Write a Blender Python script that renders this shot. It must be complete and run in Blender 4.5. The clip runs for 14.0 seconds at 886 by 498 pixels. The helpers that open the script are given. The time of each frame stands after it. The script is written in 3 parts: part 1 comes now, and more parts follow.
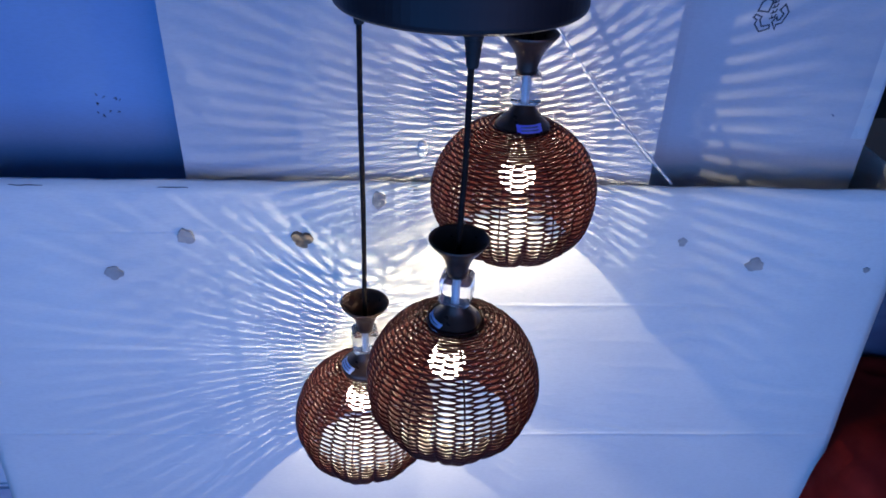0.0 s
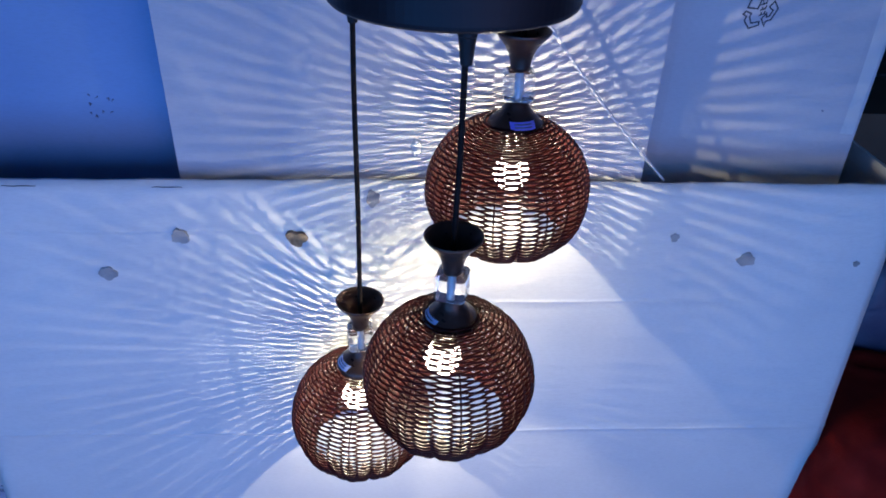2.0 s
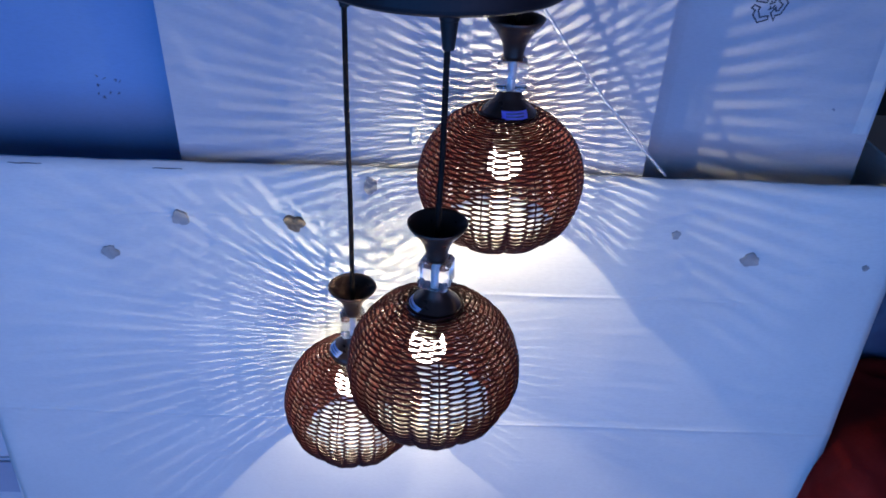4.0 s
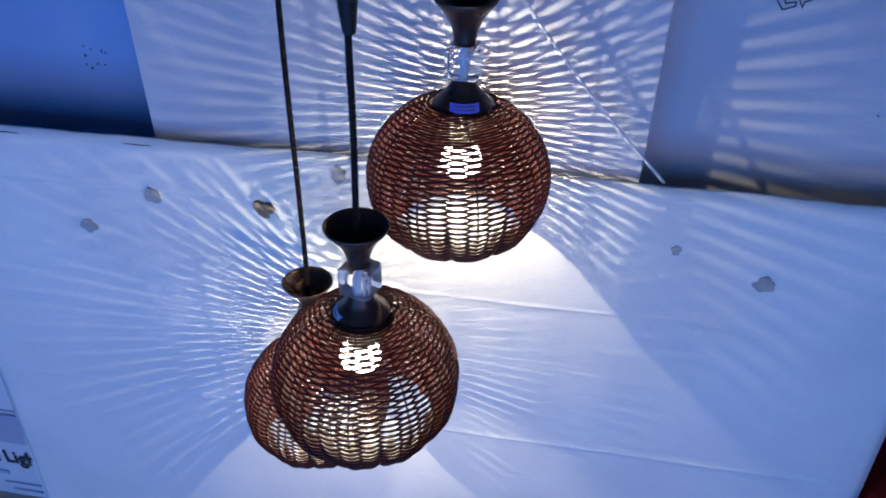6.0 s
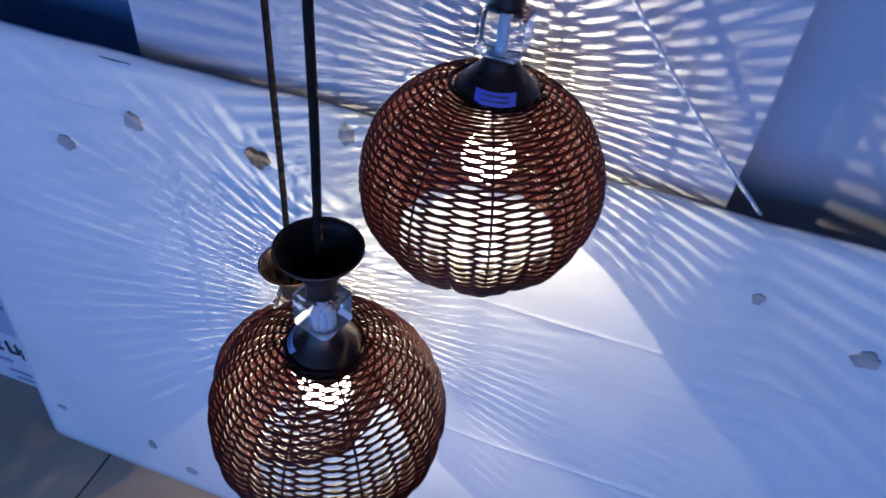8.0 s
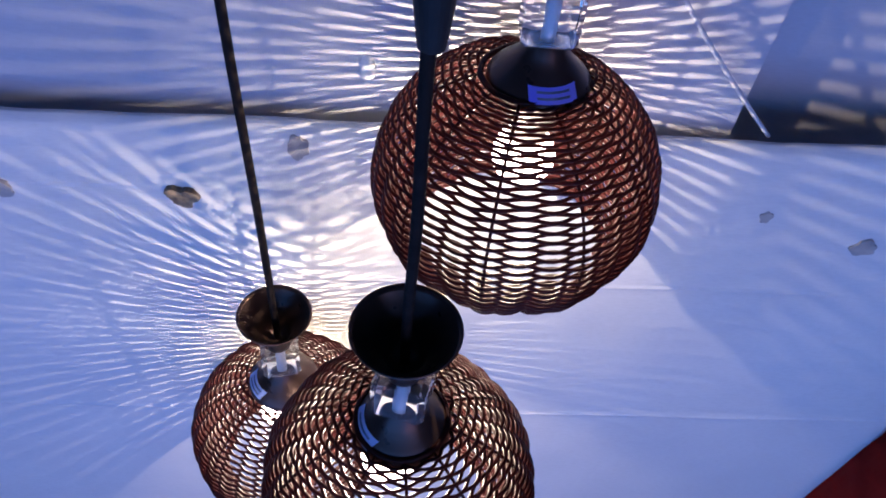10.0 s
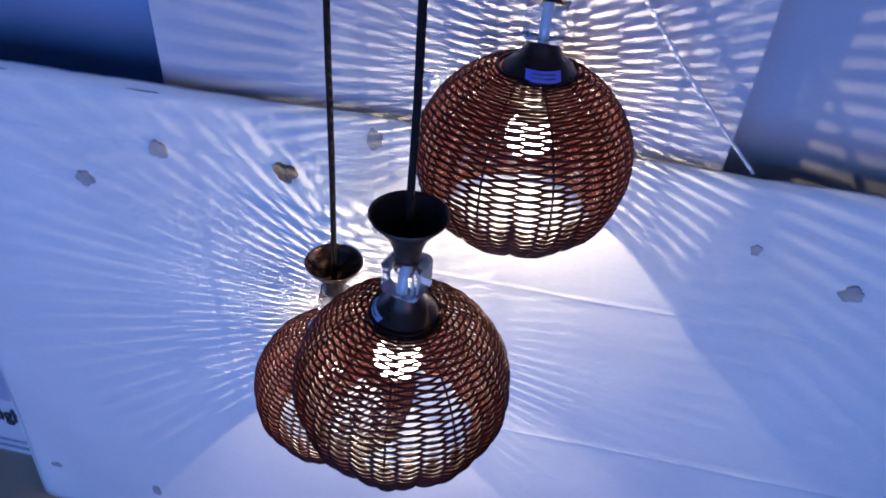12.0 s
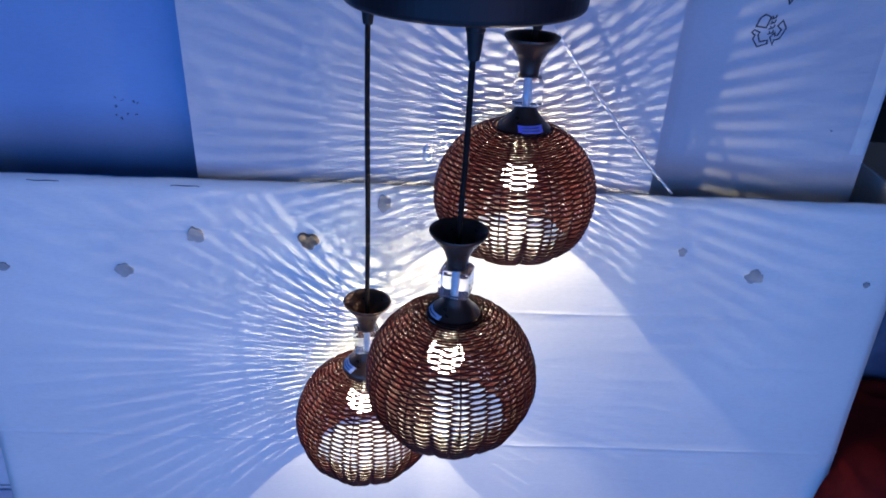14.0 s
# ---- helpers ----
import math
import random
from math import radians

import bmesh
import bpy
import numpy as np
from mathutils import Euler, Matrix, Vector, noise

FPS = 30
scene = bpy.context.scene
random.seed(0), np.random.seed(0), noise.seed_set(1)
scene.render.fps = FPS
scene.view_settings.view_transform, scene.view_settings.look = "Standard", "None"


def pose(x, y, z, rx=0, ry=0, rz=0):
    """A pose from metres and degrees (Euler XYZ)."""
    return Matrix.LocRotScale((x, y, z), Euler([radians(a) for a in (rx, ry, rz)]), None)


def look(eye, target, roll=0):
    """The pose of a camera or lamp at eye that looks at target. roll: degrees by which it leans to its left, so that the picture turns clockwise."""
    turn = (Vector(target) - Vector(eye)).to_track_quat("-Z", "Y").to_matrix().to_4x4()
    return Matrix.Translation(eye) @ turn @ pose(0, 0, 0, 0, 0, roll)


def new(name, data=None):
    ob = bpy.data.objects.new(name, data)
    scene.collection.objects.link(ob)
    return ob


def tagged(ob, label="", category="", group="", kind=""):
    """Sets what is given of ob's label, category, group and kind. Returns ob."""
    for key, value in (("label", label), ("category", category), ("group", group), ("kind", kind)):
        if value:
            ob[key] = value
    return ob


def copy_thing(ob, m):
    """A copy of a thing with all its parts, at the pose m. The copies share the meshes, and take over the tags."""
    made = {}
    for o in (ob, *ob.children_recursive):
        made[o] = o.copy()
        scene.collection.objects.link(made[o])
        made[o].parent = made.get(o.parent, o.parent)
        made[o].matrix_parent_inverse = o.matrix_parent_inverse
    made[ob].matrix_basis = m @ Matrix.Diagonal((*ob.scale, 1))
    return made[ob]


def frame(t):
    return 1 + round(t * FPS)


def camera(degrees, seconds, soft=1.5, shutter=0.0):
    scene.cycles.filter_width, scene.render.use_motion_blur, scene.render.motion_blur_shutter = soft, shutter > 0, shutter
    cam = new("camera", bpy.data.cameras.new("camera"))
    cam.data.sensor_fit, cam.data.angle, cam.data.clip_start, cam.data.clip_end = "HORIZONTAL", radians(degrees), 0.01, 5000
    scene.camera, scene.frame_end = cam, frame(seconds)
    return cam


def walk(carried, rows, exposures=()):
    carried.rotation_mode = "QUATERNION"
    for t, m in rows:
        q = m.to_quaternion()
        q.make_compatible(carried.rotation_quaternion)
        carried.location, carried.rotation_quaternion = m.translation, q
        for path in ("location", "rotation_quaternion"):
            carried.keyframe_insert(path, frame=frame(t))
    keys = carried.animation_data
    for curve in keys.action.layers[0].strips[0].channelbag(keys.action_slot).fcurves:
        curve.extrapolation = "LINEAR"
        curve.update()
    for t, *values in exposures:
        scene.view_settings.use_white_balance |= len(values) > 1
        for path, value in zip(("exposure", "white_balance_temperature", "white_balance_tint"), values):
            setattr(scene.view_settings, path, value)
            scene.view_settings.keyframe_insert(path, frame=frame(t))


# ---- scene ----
cam = camera(62.9, 14.0, soft=1.8, shutter=0.4)
PATH = [
    (0, (0.03, -0.028, 1.613), (0.108, 1.662, 0.547), 2.0),
    (0.5, (0.027, -0.026, 1.612), (0.111, 1.66, 0.54), 2.1),
    (1, (0.032, -0.03, 1.615), (0.106, 1.659, 0.547), 2.0),
    (1.5, (0.028, -0.033, 1.613), (0.12, 1.659, 0.551), 2.1),
    (2, (0.026, -0.034, 1.613), (0.126, 1.655, 0.546), 1.9),
    (2.5, (0.024, -0.037, 1.61), (0.128, 1.653, 0.546), 1.7),
    (3, (0.028, -0.04, 1.613), (0.131, 1.65, 0.548), 1.9),
    (3.2, (0.022, -0.046, 1.606), (0.143, 1.647, 0.548), 2.0),
    (5.3, (0.235, 0.02, 1.6), (-0.007, 1.64, 0.452), 1.3),
    (5.5, (0.239, 0.034, 1.596), (0.01, 1.652, 0.443), 0.3),
    (6, (0.281, 0.077, 1.587), (0.016, 1.701, 0.449), 0.9),
    (6.5, (0.367, 0.127, 1.588), (-0.055, 1.691, 0.416), 3.2),
    (7, (0.355, 0.165, 1.573), (-0.064, 1.701, 0.363), 3.6),
    (7.5, (0.313, 0.228, 1.565), (-0.041, 1.729, 0.292), 5.0),
    (8, (0.29, 0.339, 1.562), (-0.107, 1.739, 0.191), 5.4),
    (8.2, (0.273, 0.37, 1.562), (-0.115, 1.73, 0.149), 5.5),
    (10.3, (0.071, 0.447, 1.546), (0.21, 1.747, 0.033), 5.7),
    (10.5, (0.075, 0.426, 1.547), (0.18, 1.745, 0.047), 5.6),
    (11, (0.136, 0.352, 1.549), (0.084, 1.739, 0.108), 5.4),
    (11.5, (0.205, 0.271, 1.548), (-0.033, 1.717, 0.186), 6.2),
    (12, (0.193, 0.198, 1.544), (-0.04, 1.741, 0.293), 4.6),
    (12.5, (0.101, 0.066, 1.55), (0.048, 1.734, 0.447), 2.1),
    (13, (0.049, -0.014, 1.564), (0.142, 1.701, 0.539), 3.0),
    (13.5, (0.042, -0.062, 1.576), (0.087, 1.679, 0.593), 2.3),
    (14, (0.044, -0.077, 1.574), (0.089, 1.67, 0.601), 2.7),
]
# the picture turns a little warmer and darker while the camera is close to the bulbs
BALANCE = [
    (0, 0.0, 6480, 10), (3.2, 0.0, 6480, 10), (5.3, -0.05, 6430, 10), (6.5, -0.07, 6400, 10), (8.2, -0.14, 6370, 12),
    (10.3, -0.13, 6500, 27), (11.5, -0.07, 6440, 21), (12.5, -0.03, 6400, 20), (13, -0.01, 6380, 22), (14, 0.0, 6370, 12),
]
walk(cam, [(t, look(eye, target, roll)) for t, eye, target, roll in PATH], BALANCE)

# ---- world, added blue fill lamp, bulbs ----
world = bpy.data.worlds.new("sky")
scene.world = world
world.use_nodes = True
wt = world.node_tree
sky = wt.nodes.new("ShaderNodeTexSky")
sky.sky_type = "NISHITA"
sky.sun_disc = False
sky.sun_elevation = radians(4)
sky.sun_rotation = radians(150)
wt.nodes["Background"].inputs[1].default_value = 0.05
wt.links.new(sky.outputs[0], wt.nodes["Background"].inputs[0])

FILL_BLUE = (0.052, 0.300, 1.0)


def area_lamp(name, m, w, h, power, colour):
    d = bpy.data.lights.new(name, "AREA")
    d.shape, d.size, d.size_y, d.energy, d.color = "RECTANGLE", w, h, power, colour
    ob = new(name, d)
    ob.matrix_world = m
    return ob


# added blue fill lamp behind the camera; no such source is known
area_lamp("front_opening_light", look((-0.25, -0.87, 0.90), (-0.25, 0, 0.90)), 3.8, 1.74, 48.5, FILL_BLUE)

# ---- materials ----


def nodes(name, base, rough=0.6, metal=0.0):
    m = bpy.data.materials.new(name)
    m.use_nodes = True
    t = m.node_tree
    b = t.nodes["Principled BSDF"]
    b.inputs["Base Color"].default_value = (*base, 1)
    b.inputs["Roughness"].default_value = rough
    b.inputs["Metallic"].default_value = metal
    return m, t, b


def noise_tex(t, scale, detail=4.0, stretch=(1, 1, 1)):
    co = t.nodes.new("ShaderNodeTexCoord")
    mp = t.nodes.new("ShaderNodeMapping")
    mp.inputs["Scale"].default_value = stretch
    t.links.new(co.outputs["Object"], mp.inputs["Vector"])
    n = t.nodes.new("ShaderNodeTexNoise")
    n.inputs["Scale"].default_value, n.inputs["Detail"].default_value = scale, detail
    t.links.new(mp.outputs["Vector"], n.inputs["Vector"])
    return n.outputs["Fac"]


def ramp(t, fac, lo, hi, a, b):
    r = t.nodes.new("ShaderNodeValToRGB")
    r.color_ramp.elements[0].position, r.color_ramp.elements[1].position = lo, hi
    r.color_ramp.elements[0].color, r.color_ramp.elements[1].color = (*a, 1), (*b, 1)
    t.links.new(fac, r.inputs[0])
    return r.outputs[0]


def mixed(t, a, b, fac=0.5, kind="MULTIPLY"):
    x = t.nodes.new("ShaderNodeMix")
    x.data_type, x.blend_type = "RGBA", kind
    x.inputs["Factor"].default_value = fac
    t.links.new(a, x.inputs["A"])
    t.links.new(b, x.inputs["B"])
    return x.outputs["Result"]


def bump(t, b, fac, strength, dist):
    n = t.nodes.new("ShaderNodeBump")
    n.inputs["Strength"].default_value, n.inputs["Distance"].default_value = strength, dist
    t.links.new(fac, n.inputs["Height"])
    t.links.new(n.outputs[0], b.inputs["Normal"])


def cardboard(name, light, dark, rough=0.62):
    m, t, b = nodes(name, light, rough)
    stains = ramp(t, noise_tex(t, 5.0, 6.0), 0.32, 0.62, dark, light)
    fibres = ramp(t, noise_tex(t, 90.0, 3.0, (1, 1, 5)), 0.25, 0.6, (0.93, 0.93, 0.93), (1, 1, 1))
    t.links.new(mixed(t, stains, fibres, 1.0), b.inputs["Base Color"])
    flutes = noise_tex(t, 28.0, 4.0, (0.25, 1, 3.5))
    bump(t, b, flutes, 0.22, 0.003)
    return m


def worn(name, a, b2, rough, metal=0.0, scale=14.0, grain=120.0, depth=0.0008, strength=0.3):
    m, t, b = nodes(name, a, rough, metal)
    t.links.new(ramp(t, noise_tex(t, scale, 5.0), 0.35, 0.68, a, b2), b.inputs["Base Color"])
    t.links.new(ramp(t, noise_tex(t, scale * 2, 3.0), 0.3, 0.7, (rough * 0.8,) * 3, (min(1, rough * 1.25),) * 3), b.inputs["Roughness"])
    bump(t, b, noise_tex(t, grain, 3.0), strength, depth)
    return m


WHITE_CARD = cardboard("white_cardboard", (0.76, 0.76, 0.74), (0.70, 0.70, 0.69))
# same white cardboard, base colour darkened so the upper cartons look dimmer lit
WHITE_CARD_DIM = cardboard("white_cardboard_dimmed", (0.57, 0.57, 0.60), (0.50, 0.50, 0.54))
PLAIN_CARD = cardboard("white_carton_print", (0.66, 0.67, 0.72), (0.58, 0.59, 0.64))
# blue base colour stands in for the deep shade on the set-back carton
SHADE_CARD = cardboard("pale_blue_cardboard", (0.27, 0.42, 0.66), (0.23, 0.37, 0.61))
GREY_BAND = cardboard("grey_band_cardboard", (0.42, 0.44, 0.55), (0.36, 0.38, 0.49))
BROWN_CARD = cardboard("brown_cardboard", (0.15, 0.095, 0.06), (0.10, 0.062, 0.042), 0.85)
TORN = worn("torn_grey_paper", (0.40, 0.39, 0.38), (0.30, 0.29, 0.28), 0.95, 0, 40, 300)
TORN_BROWN = worn("torn_brown_paper", (0.27, 0.20, 0.13), (0.09, 0.06, 0.04), 0.95, 0, 90, 300)
INK = worn("black_ink", (0.025, 0.027, 0.04), (0.05, 0.052, 0.07), 0.6)
INK_PALE = worn("worn_ink", (0.10, 0.12, 0.19), (0.22, 0.24, 0.32), 0.7, 0, 80)
BLACK = worn("black_lacquer", (0.016, 0.012, 0.015), (0.024, 0.019, 0.022), 0.42, 0, 9, 200, 0.0004, 0.12)
BLACK_PLASTIC = worn("black_plastic", (0.014, 0.013, 0.014), (0.028, 0.026, 0.026), 0.5, 0, 40)
CORD_BLACK = worn("black_cord", (0.012, 0.008, 0.007), (0.022, 0.015, 0.013), 0.75, 0, 90, 500)
BRONZE = worn("dark_bronze_metal", (0.075, 0.044, 0.036), (0.105, 0.062, 0.050), 0.33, 0.6, 22, 260, 0.0003, 0.12)
FLOOR_TILE = worn("brown_floor_tile", (0.36, 0.25, 0.17), (0.45, 0.32, 0.22), 0.45, 0, 6, 80, 0.0006, 0.2)
GROUT = worn("dark_grout", (0.035, 0.032, 0.032), (0.055, 0.05, 0.05), 0.9)
WALL = worn("dark_painted_wall", (0.10, 0.10, 0.11), (0.075, 0.075, 0.085), 0.85, 0, 3, 60, 0.001)
CEIL = worn("ceiling_plaster", (0.34, 0.34, 0.35), (0.28, 0.28, 0.29), 0.9, 0, 3, 60)
RED_CLOTH = worn("red_cloth", (0.27, 0.012, 0.006), (0.15, 0.007, 0.005), 0.8, 0, 7, 180, 0.002, 0.5)
DARK_CLOTH = worn("dark_blue_plastic", (0.035, 0.04, 0.09), (0.12, 0.13, 0.2), 0.38, 0, 9, 40, 0.006, 0.6)
SILVER = worn("silver_tube", (0.80, 0.80, 0.80), (0.70, 0.70, 0.71), 0.35, 0.1)
STICKER_V = worn("violet_sticker", (0.20, 0.20, 0.85), (0.28, 0.30, 0.88), 0.4, 0, 60)
STICKER_B = worn("pale_blue_sticker", (0.5, 0.6, 0.85), (0.42, 0.52, 0.8), 0.4, 0, 60)
PACK_TAPE = worn("shiny_packing_tape", (0.70, 0.71, 0.71), (0.58, 0.60, 0.61), 0.30, 0, 12, 60, 0.001)
DOME_GLOSS = worn("glossy_dome", (0.80, 0.80, 0.80), (0.74, 0.74, 0.74), 0.07, 0, 12, 60, 0.001)
for dull, level in ((CORD_BLACK, 0.12), (BLACK_PLASTIC, 0.2), (BLACK, 0.22), (RED_CLOTH, 0.12)):
    dull.node_tree.nodes["Principled BSDF"].inputs["Specular IOR Level"].default_value = level


def wicker_material():
    m, t, b = nodes("brown_wicker", (0.05, 0.010, 0.006), 0.40)
    tone = ramp(t, noise_tex(t, 34.0, 5.0), 0.3, 0.72, (0.015, 0.0030, 0.0033), (0.035, 0.0067, 0.0071))
    info = t.nodes.new("ShaderNodeObjectInfo")
    each = ramp(t, info.outputs["Random"], 0.0, 1.0, (0.8, 0.78, 0.76), (1, 1, 1))
    t.links.new(mixed(t, tone, each, 1.0), b.inputs["Base Color"])
    b.inputs["Specular IOR Level"].default_value = 0.16
    bump(t, b, noise_tex(t, 420.0, 3.0), 0.35, 0.0006)
    # thin peeled cane lets a little red light through
    tr = t.nodes.new("ShaderNodeBsdfTranslucent")
    tr.inputs["Color"].default_value = (0.30, 0.125, 0.115, 1)
    mx = t.nodes.new("ShaderNodeMixShader")
    mx.inputs[0].default_value = 0.15
    t.links.new(b.outputs[0], mx.inputs[1])
    t.links.new(tr.outputs[0], mx.inputs[2])
    t.links.new(mx.outputs[0], t.nodes["Material Output"].inputs["Surface"])
    return m


WICKER = wicker_material()


def crystal_material():
    m, t, b = nodes("clear_crystal", (0.97, 0.98, 1.0), 0.015)
    b.inputs["Transmission Weight"].default_value = 0.93
    b.inputs["IOR"].default_value = 1.28
    return m


CRYSTAL = crystal_material()


def strap_material():
    m, t, b = nodes("clear_strap", (0.9, 0.92, 0.95), 0.12)
    b.inputs["Transmission Weight"].default_value = 0.35
    bump(t, b, noise_tex(t, 160.0, 2.0), 0.5, 0.001)
    return m


STRAP = strap_material()


def bulb_material():
    m = bpy.data.materials.new("lit_bulb_glass")
    m.use_nodes = True
    t = m.node_tree
    t.nodes.remove(t.nodes["Principled BSDF"])
    e = t.nodes.new("ShaderNodeEmission")
    e.inputs["Color"].default_value = (1.0, 0.86, 0.70, 1)
    e.inputs["Strength"].default_value = 85.0
    tr = t.nodes.new("ShaderNodeBsdfTransparent")
    mx = t.nodes.new("ShaderNodeMixShader")
    mx.inputs[0].default_value = 0.35
    t.links.new(tr.outputs[0], mx.inputs[1])
    t.links.new(e.outputs[0], mx.inputs[2])
    t.links.new(mx.outputs[0], t.nodes["Material Output"].inputs["Surface"])
    return m


BULB = bulb_material()
BULB_BASE = worn("white_bulb_plastic", (0.62, 0.6, 0.57), (0.55, 0.53, 0.5), 0.45)

# ---- mesh helpers ----


def part(name, bm, material, parent=None, label="", smooth=False):
    me = bpy.data.meshes.new(name)
    bm.normal_update()
    bm.to_mesh(me)
    bm.free()
    if smooth:
        for p in me.polygons:
            p.use_smooth = True
    me.materials.append(material)
    ob = new(name, me)
    if parent is not None:
        ob.parent = parent
    if label:
        ob["label"] = label
    return ob


def holder(name, x, y, z, label, category, group="", kind="", rz=0.0):
    e = new(name)
    e.empty_display_size = 0.05
    e.matrix_world = pose(x, y, z, 0, 0, rz)
    return tagged(e, label, category, group, kind)


def block(x0, x1, y0, y1, z0, z1, edge=0.0, segs=2):
    bm = bmesh.new()
    bmesh.ops.create_cube(bm, size=1.0)
    for v in bm.verts:
        v.co = Vector(((x0 + x1) / 2 + v.co.x * (x1 - x0), (y0 + y1) / 2 + v.co.y * (y1 - y0), (z0 + z1) / 2 + v.co.z * (z1 - z0)))
    if edge:
        bmesh.ops.bevel(bm, geom=bm.edges[:], offset=edge, segments=segs, affect="EDGES", profile=0.6)
    return bm


def lathe(profile, steps=48, closed=False):
    """A surface of revolution about z through (radius, height) points."""
    bm = bmesh.new()
    rings = []
    for r, z in profile:
        if r < 1e-6:
            rings.append([bm.verts.new((0, 0, z))])
        else:
            rings.append([bm.verts.new((r * math.cos(2 * math.pi * i / steps), r * math.sin(2 * math.pi * i / steps), z)) for i in range(steps)])
    pairs = list(zip(rings, rings[1:])) + ([(rings[-1], rings[0])] if closed else [])
    for a, b in pairs:
        for i in range(steps):
            j = (i + 1) % steps
            loop = [a[i % len(a)], a[j % len(a)], b[j % len(b)], b[i % len(b)]]
            seen = []
            for v in loop:
                if v not in seen:
                    seen.append(v)
            if len(seen) > 2:
                bm.faces.new(seen)
    bmesh.ops.recalc_face_normals(bm, faces=bm.faces[:])
    return bm


def tube(bm, pts, radius, sides=6, closed=False):
    """A tube along points; radius may be a list."""
    n = len(pts)
    rings = []
    for i, p in enumerate(pts):
        a = pts[i - 1] if (i or closed) else p
        b = pts[(i + 1) % n] if (i < n - 1 or closed) else p
        d = (Vector(b) - Vector(a)).normalized()
        side = d.cross(Vector((0, 0, 1)) if abs(d.z) < 0.95 else Vector((1, 0, 0))).normalized()
        up = side.cross(d)
        r = radius[i] if isinstance(radius, list) else radius
        rings.append([bm.verts.new(Vector(p) + (side * math.cos(2 * math.pi * k / sides) + up * math.sin(2 * math.pi * k / sides)) * r) for k in range(sides)])
    for i in range(n if closed else n - 1):
        a, b = rings[i], rings[(i + 1) % n]
        for k in range(sides):
            bm.faces.new((a[k], a[(k + 1) % sides], b[(k + 1) % sides], b[k]))
    if not closed:
        bm.faces.new(rings[0][::-1])
        bm.faces.new(rings[-1])
    return bm


# ---- the shop: floor, walls, ceiling ----
X0, X1, Y0, Y1, TOP = -2.8, 2.8, -0.9, 2.0, 2.9
floor = tagged(part("floor", block(X0, X1, Y0, Y1, -0.08, -0.006), GROUT), "dark grout bed under brown floor tiles", "floor", kind="structure")
wall_north = tagged(part("wall_north", block(X0 - 0.15, X1 + 0.15, Y1, Y1 + 0.15, 0, TOP), WALL), "dark painted plain shop wall", "wall", kind="structure")
wall_east = tagged(part("wall_east", block(X1, X1 + 0.15, Y0, Y1, 0, TOP), WALL), "dark painted plain shop wall", "wall", kind="structure")


def wall_with_opening(name, along_x, fixed0, fixed1, a0, a1, o0, o1, oz):
    bm = bmesh.new()
    for s0, s1, z0, z1 in ((a0, o0, 0, TOP), (o1, a1, 0, TOP), (o0, o1, oz, TOP)):
        b = block(s0, s1, fixed0, fixed1, z0, z1) if along_x else block(fixed0, fixed1, s0, s1, z0, z1)
        me = bpy.data.meshes.new("piece")
        b.to_mesh(me)
        b.free()
        bm.from_mesh(me)
        bpy.data.meshes.remove(me)
    return tagged(part(name, bm, WALL), "unseen dark wall with a wide opening, added for the fill lamp", "wall", kind="structure")


# unseen wall; its opening is made up to go with the blue fill lamp
wall_with_opening("wall_south", True, Y0 - 0.15, Y0, X0 - 0.15, X1 + 0.15, -2.3, 2.1, 1.80)
tagged(part("wall_west", block(X0 - 0.15, X0, Y0, Y1, 0, TOP), WALL), "dark painted plain shop wall", "wall", kind="structure")
tagged(part("ceiling", block(X0 - 0.15, X1 + 0.15, Y0 - 0.15, Y1 + 0.15, TOP, TOP + 0.1), CEIL), "plain plastered ceiling", "ceiling", kind="structure")

# ---- the large white carton ----
C_TOP = 1.09


def front_y(z):
    return 0.962 + 0.030 * z / C_TOP


def carton_left(z):
    return -0.806 + 0.052 * z / C_TOP


def carton_right(z):
    return 0.885 - 0.028 * z / C_TOP


big = holder("large_carton", 0, 1.25, 0, "large white cardboard carton with torn spots on the floor", "box")


def at_big(x, y, z):
    return Vector((x, y - 1.25, z))


def panel_y(x, z):
    """The front of the carton with its slow warps."""
    return front_y(z) + 0.004 * noise.noise((x * 1.7, 3.1, z * 2.3)) + 0.0016 * noise.noise((x * 6, 1.0, z * 7))


